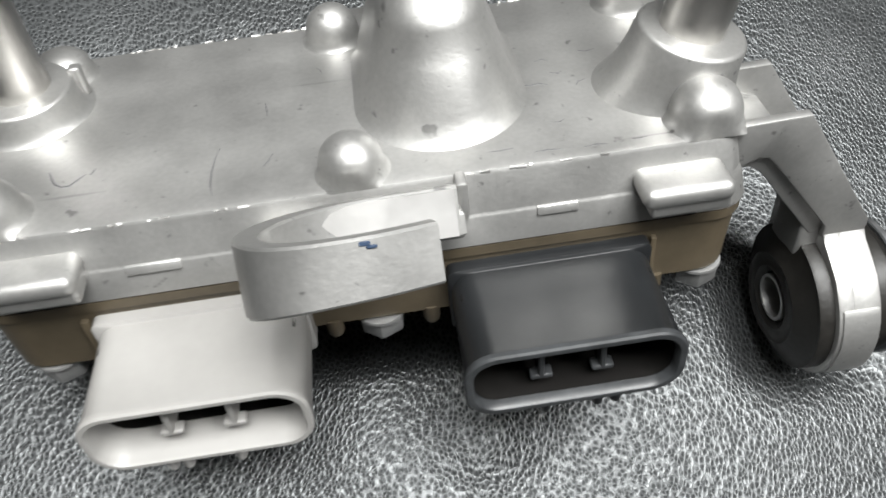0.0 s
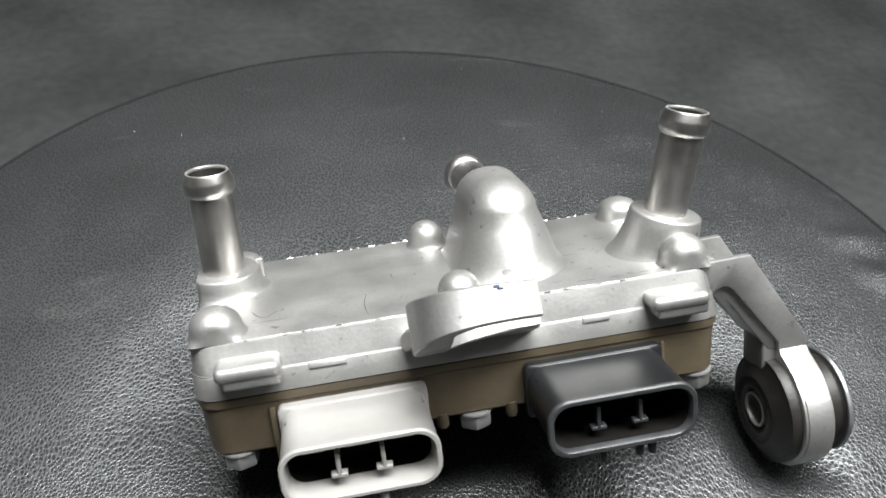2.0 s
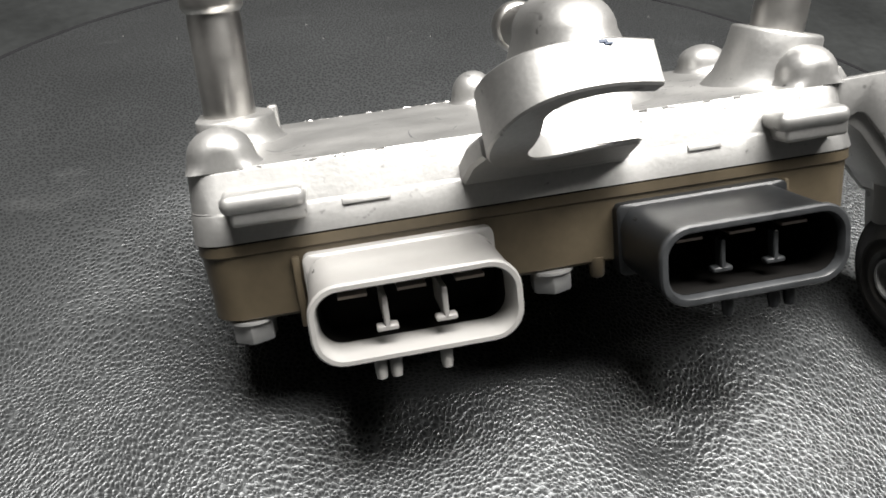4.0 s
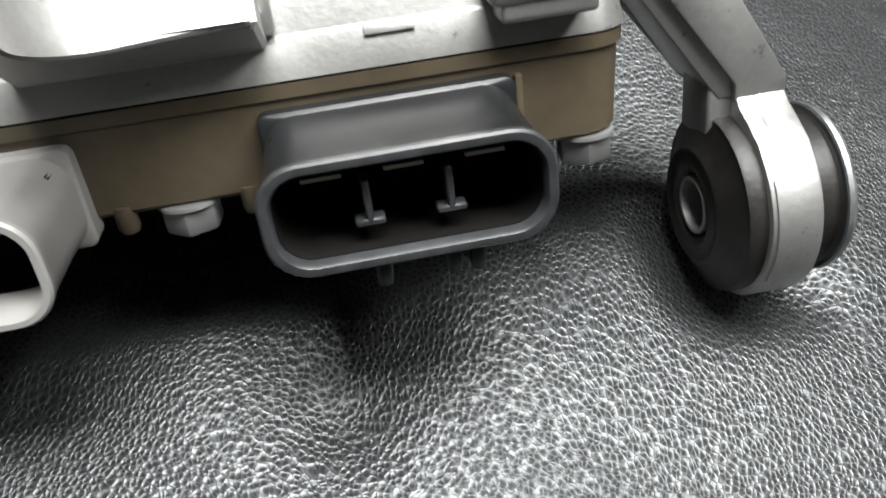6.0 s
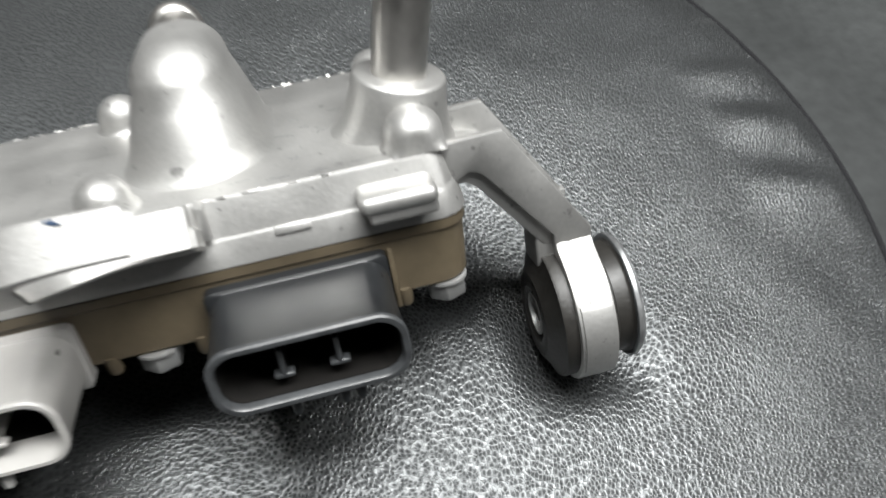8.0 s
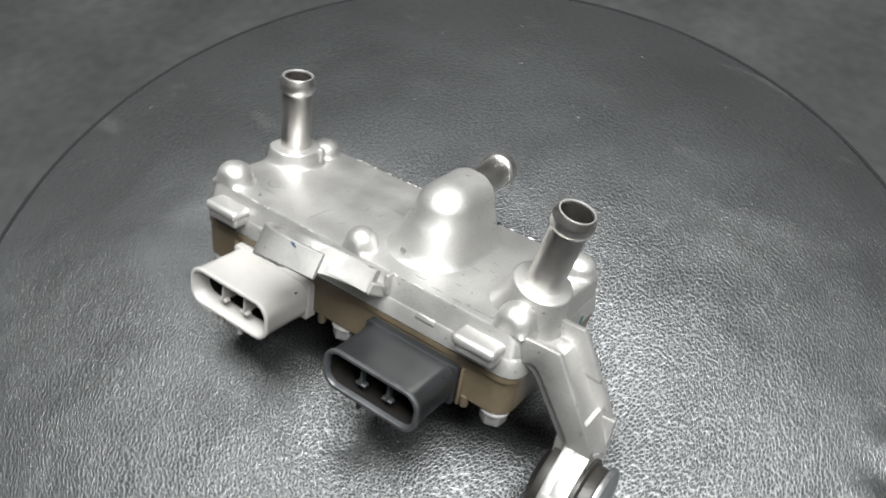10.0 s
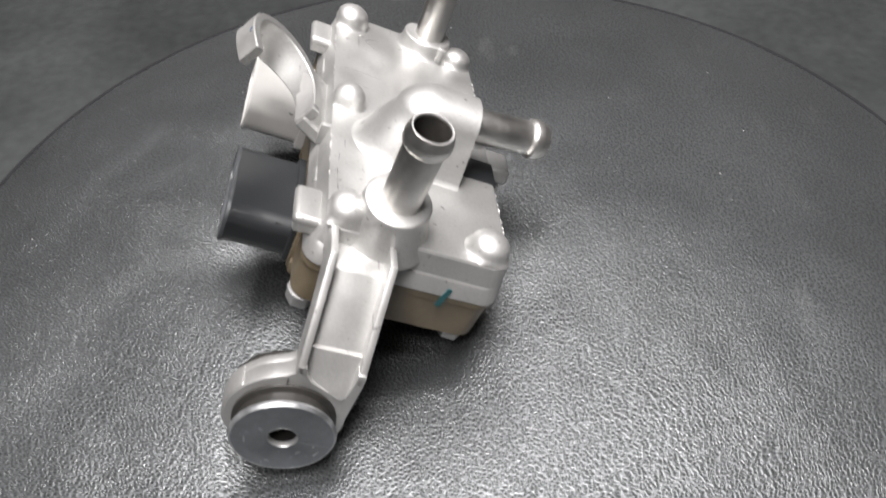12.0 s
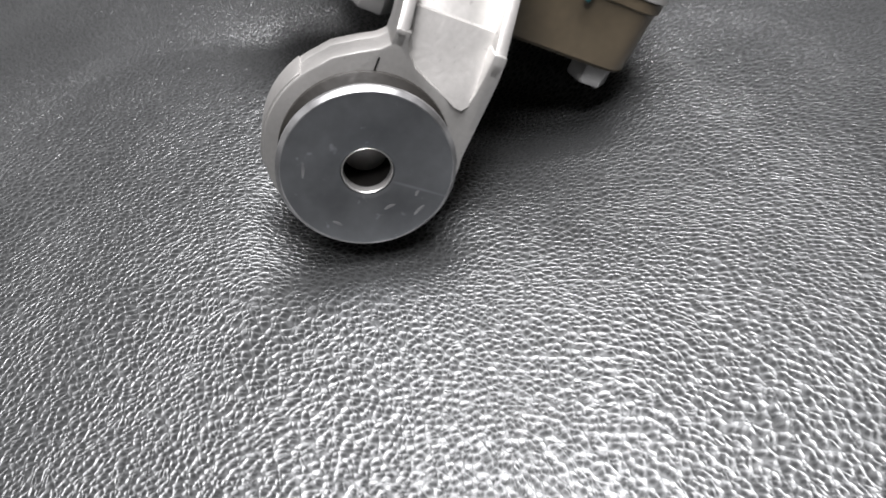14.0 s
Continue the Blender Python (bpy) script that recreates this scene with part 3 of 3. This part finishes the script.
def eye_outline():
    out = [(Y1, -2.30), (Y1 + 0.02, -2.7), (EY + ER * math.cos(radians(12)), EZ + ER * math.sin(radians(12)))]
    for k in range(41):
        a = radians(5 - 225 * k / 40)
        out.append((EY + ER * math.cos(a), EZ + ER * math.sin(a)))
    out += [(EY - 0.80, EZ + 1.10), (EY - 0.52, EZ + 1.27), (EY - 0.28, EZ + 1.40), (EY - 0.14, EZ + 1.54), (Y0, EZ + 1.72)]
    return out


SCOOP = [(Y0 + 0.20, -2.38), (Y0 + 0.20, -2.50), (0.19, -2.66), (0.32, -2.80), (0.56, -2.92), (0.80, -3.03), (0.96, -3.11), (1.06, -3.12), (1.14, -3.05), (1.18, -2.88), (Y1 - 0.19, -2.6), (Y1 - 0.19, -2.30)]


part("eye", merge(prism(eye_outline(), 11.57, 11.84, "x", 0.04, 2), prism(eye_outline() + SCOOP, 11.80, 12.23, "x", 0.03, 2)), ALU, arm, "", 35)


def neck_lip():
    # the sloping floor of the scoop between the rails
    edge = [(Y0 + 0.10, -2.16), (Y1 - 0.10, -2.16)] + [(y + 0.02 * (1 if y > 0.7 else -1), z - 0.02) for y, z in SCOOP[-2:0:-1]]
    return loft([[(11.70, y, z) for y, z in edge], [(11.83 + (-2.18 - z) * 0.46, y, z) for y, z in edge]])


part("neck_lip", neck_lip(), ALU, arm, "", 50)


def pad_outline():
    turns = [radians(146 + 62 * k / 14) for k in range(15)]
    return [(EY + (ER - 0.04) * math.cos(a), EZ + (ER - 0.04) * math.sin(a)) for a in turns] + [(EY + (ER + 0.03) * math.cos(a), EZ + (ER + 0.03) * math.sin(a)) for a in reversed(turns)]


part("eye_pad", prism(pad_outline(), 11.63, 12.19, "x", 0.012), ALU, arm, "", 45)
part("mould_line", block(12.2, 12.245, EY - 0.27, EY - 0.25, EZ + 1.10, EZ + 1.29, 0), GASKET_AND_SHADE, arm)
bush = part("rubber_bush", merge(lathe([(0.40, 0.14), (0.47, 0.04), (0.54, 0.0), (0.58, 0.02), (0.74, 0.02), (0.77, 0.0), (0.81, 0.01), (1.14, 0.22), (1.21, 0.22), (1.23, 0.27), (1.23, 0.46), (1.02, 0.47)], (11.12, EY, EZ), (13, EY, EZ), 56, True),
                                lathe([(1.14, 0.0), (1.14, 0.10), (1.03, 0.16), (1.03, 0.42), (1.07, 0.46), (0.4, 0.46)], (12.20, EY, EZ), (13, EY, EZ), 56, True)), RUBBER, arm, "black rubber bush")
part("washer", lathe([(0.345, 0.0), (1.13, 0.0), (1.15, 0.02), (1.15, 0.085), (1.105, 0.135), (0.40, 0.14), (0.375, 0.13), (0.345, 0.12), (0.345, 0.0)], (12.66, EY, EZ), (13, EY, EZ), 64, True), ZINC, arm, "round grey steel washer", 30)
part("sleeve", lathe([(0.34, 0.06), (0.39, 0.06), (0.40, 0.08), (0.40, 1.50), (0.335, 1.52), (0.335, 1.69), (0.325, 1.70), (0.312, 1.68), (0.312, 1.30), (0.34, 0.06)], (11.08, EY, EZ), (13, EY, EZ), 40, True), BOLT, arm, "steel sleeve", 30)
part("washer_edge", lathe([(1.10, 0.012), (1.156, 0.014), (1.160, 0.08), (1.112, 0.142), (1.095, 0.137), (1.10, 0.012)], (12.66, EY, EZ), (13, EY, EZ), 64, True), EDGE, arm, "bright worn edge of the washer", 30)
# pale scuffs on the washer's face
for turn, reach, span in ((196, 0.83, 16), (338, 0.92, 12), (318, 0.62, 14), (352, 0.74, 7), (262, 0.88, 9)):
    arc = [radians(turn + span * (k / 6 - 0.5)) for k in range(7)]
    rim = [(EY + reach * math.cos(a), EZ + reach * math.sin(a)) for a in arc] + [(EY + (reach - 0.018 - 0.022 * math.sin(math.pi * k / 6)) * math.cos(a), EZ + (reach - 0.018 - 0.022 * math.sin(math.pi * k / 6)) * math.sin(a)) for k, a in reversed(list(enumerate(arc)))]
    part("scuff", prism(rim, 12.795, 12.8035, "x"), EDGE, arm, "pale scuff on the washer")
# teal paint stroke on the end face
bmk = block(0, 0.02, -0.07, 0.07, -0.30, 0.30, 0.008, 1)
bmesh.ops.transform(bmk, matrix=Matrix.Translation((10.135, 2.95, -1.42)) @ Matrix.Rotation(radians(-12), 4, "X"), verts=bmk.verts)
part("paint_mark", bmk, TEAL, cover, "short teal paint stroke")
# added dark cup that paints the sleeve's hole as shaded
part("bore_shade_cup", lathe([(0.01, 0), (0.30, 0.0), (0.306, 0.93)], (11.72, EY, EZ), (13, EY, EZ), 32, True), GASKET_AND_SHADE, arm)


def flash(y, z, x0, x1, skip, count, seed):
    """Rough crumbs of casting flash left along an edge."""
    rnd = random.Random(seed)
    bm = None
    for _ in range(count):
        x = rnd.uniform(x0, x1)
        if any(a < x < b for a, b in skip):
            continue
        w, h = rnd.uniform(0.012, 0.075), rnd.uniform(0.006, 0.015)
        one = block(x - w, x + w, y - h, y + h, z - h, z + h, 0.006, 1)
        for v in one.verts:
            v.co += Vector((rnd.uniform(-1, 1), rnd.uniform(-1, 1), rnd.uniform(-1, 1))) * 0.012
        bm = one if bm is None else merge(bm, one)
    return bm


part("casting_flash", flash(-0.20, -0.345, -0.1, 9.3, ((3.5, 6.2), (9.0, 9.4)), 34, 4), ALU_CUT, cover, "bright chipped casting edge")["kind"] = "stuff"
part("casting_flash", flash(4.235, -0.335, 0.6, 9.0, ((4.2, 6.6),), 46, 8), ALU_CUT, cover, "bright chipped casting edge")["kind"] = "stuff"


def scratch(points, width):
    """A shallow dark scrape on the cover's flat top."""
    bm = bmesh.new()
    rnd = random.Random(len(points) * 7)
    rows = []
    for i, (x, y) in enumerate(points):
        w = width * (0.25 if i in (0, len(points) - 1) else rnd.uniform(0.6, 1.2))
        p, q = Vector(points[max(0, i - 1)]), Vector(points[min(len(points) - 1, i + 1)])
        d = (q - p).normalized()
        rows.append([bm.verts.new((x - d.y * w * k, y + d.x * w * k, z)) for k, z in ((-1, -0.325), (1, -0.325), (0.6, -0.3175), (-0.6, -0.3175))])
    for a, b in zip(rows, rows[1:]):
        for k in range(4):
            bm.faces.new((a[k], a[(k + 1) % 4], b[(k + 1) % 4], b[k]))
    bm.faces.new(rows[0])
    bm.faces.new(rows[-1])
    return bm


SCRAPE = mat("scraped_metal", (0.15, 0.15, 0.155), 0.6, 0.6)
for points, width in ((((2.93, 1.12), (2.88, 0.86), (2.86, 0.60), (2.86, 0.35), (2.90, 0.08)), 0.014), (((3.53, 2.12), (3.55, 1.94), (3.58, 1.74)), 0.016), (((3.56, 0.55), (3.62, 0.66), (3.68, 0.82)), 0.013),
        (((0.57, 1.12), (0.62, 0.98), (0.70, 0.82), (0.80, 0.74), (0.92, 0.74), (1.02, 0.86), (1.10, 0.95)), 0.024), (((1.16, 0.92), (1.20, 1.0), (1.21, 1.08)), 0.016), (((8.30, 2.35), (8.42, 2.30), (8.56, 2.34)), 0.02),
        (((7.50, 0.62), (7.62, 0.60), (7.70, 0.66)), 0.018), (((7.28, 1.62), (7.40, 1.58), (7.55, 1.60), (7.66, 1.54)), 0.022), (((7.75, 1.86), (7.86, 1.80), (7.94, 1.84)), 0.020), (((7.60, 2.20), (7.72, 2.24), (7.80, 2.18)), 0.018),
        (((8.05, 1.42), (8.10, 1.52), (8.22, 1.55)), 0.016), (((6.55, 0.16), (6.72, 0.15), (6.90, 0.17)), 0.020), (((7.15, 0.02), (7.35, 0.03), (7.52, 0.0)), 0.022), (((7.80, -0.02), (7.98, 0.0), (8.12, -0.03)), 0.022), (((8.45, 0.01), (8.56, 0.0), (8.66, 0.02)), 0.018), (((4.30, 2.9), (4.36, 2.82), (4.37, 2.70)), 0.013)):
    part("scratch", scratch(points, width), SCRAPE, cover, "dark scrape in the metal")


def dust():
    rnd = random.Random(21)
    bm = bmesh.new()
    for _ in range(90):
        a, r = rnd.uniform(0, 2 * math.pi), SEAT_R * math.sqrt(rnd.uniform(0.02, 0.93))
        x, y = r * math.cos(a), r * math.sin(a)
        if -0.075 < x < 0.085 and -0.05 < y < 0.035:
            continue
        size = rnd.uniform(0.00010, 0.00026)
        z = seat_height(x, y) - FLOOR_Z + 0.00012
        pts = [(x + size * rnd.uniform(0.6, 1.3) * math.cos(t), y + size * rnd.uniform(0.6, 1.3) * math.sin(t)) for t in (0, 1.3, 2.5, 3.8, 5.0)]
        low = [bm.verts.new((px, py, z)) for px, py in pts]
        top = bm.verts.new((x, y, z + size * 0.6))
        for k in range(5):
            bm.faces.new((low[k], low[(k + 1) % 5], top))
        bm.faces.new(low[::-1])
    return bm


DUST = mat("pale_dust", (0.28, 0.28, 0.275), 0.9)
tagged(child("dust", finish(dust(), "dust", DUST), stool, "pale dust flecks"), kind="stuff")
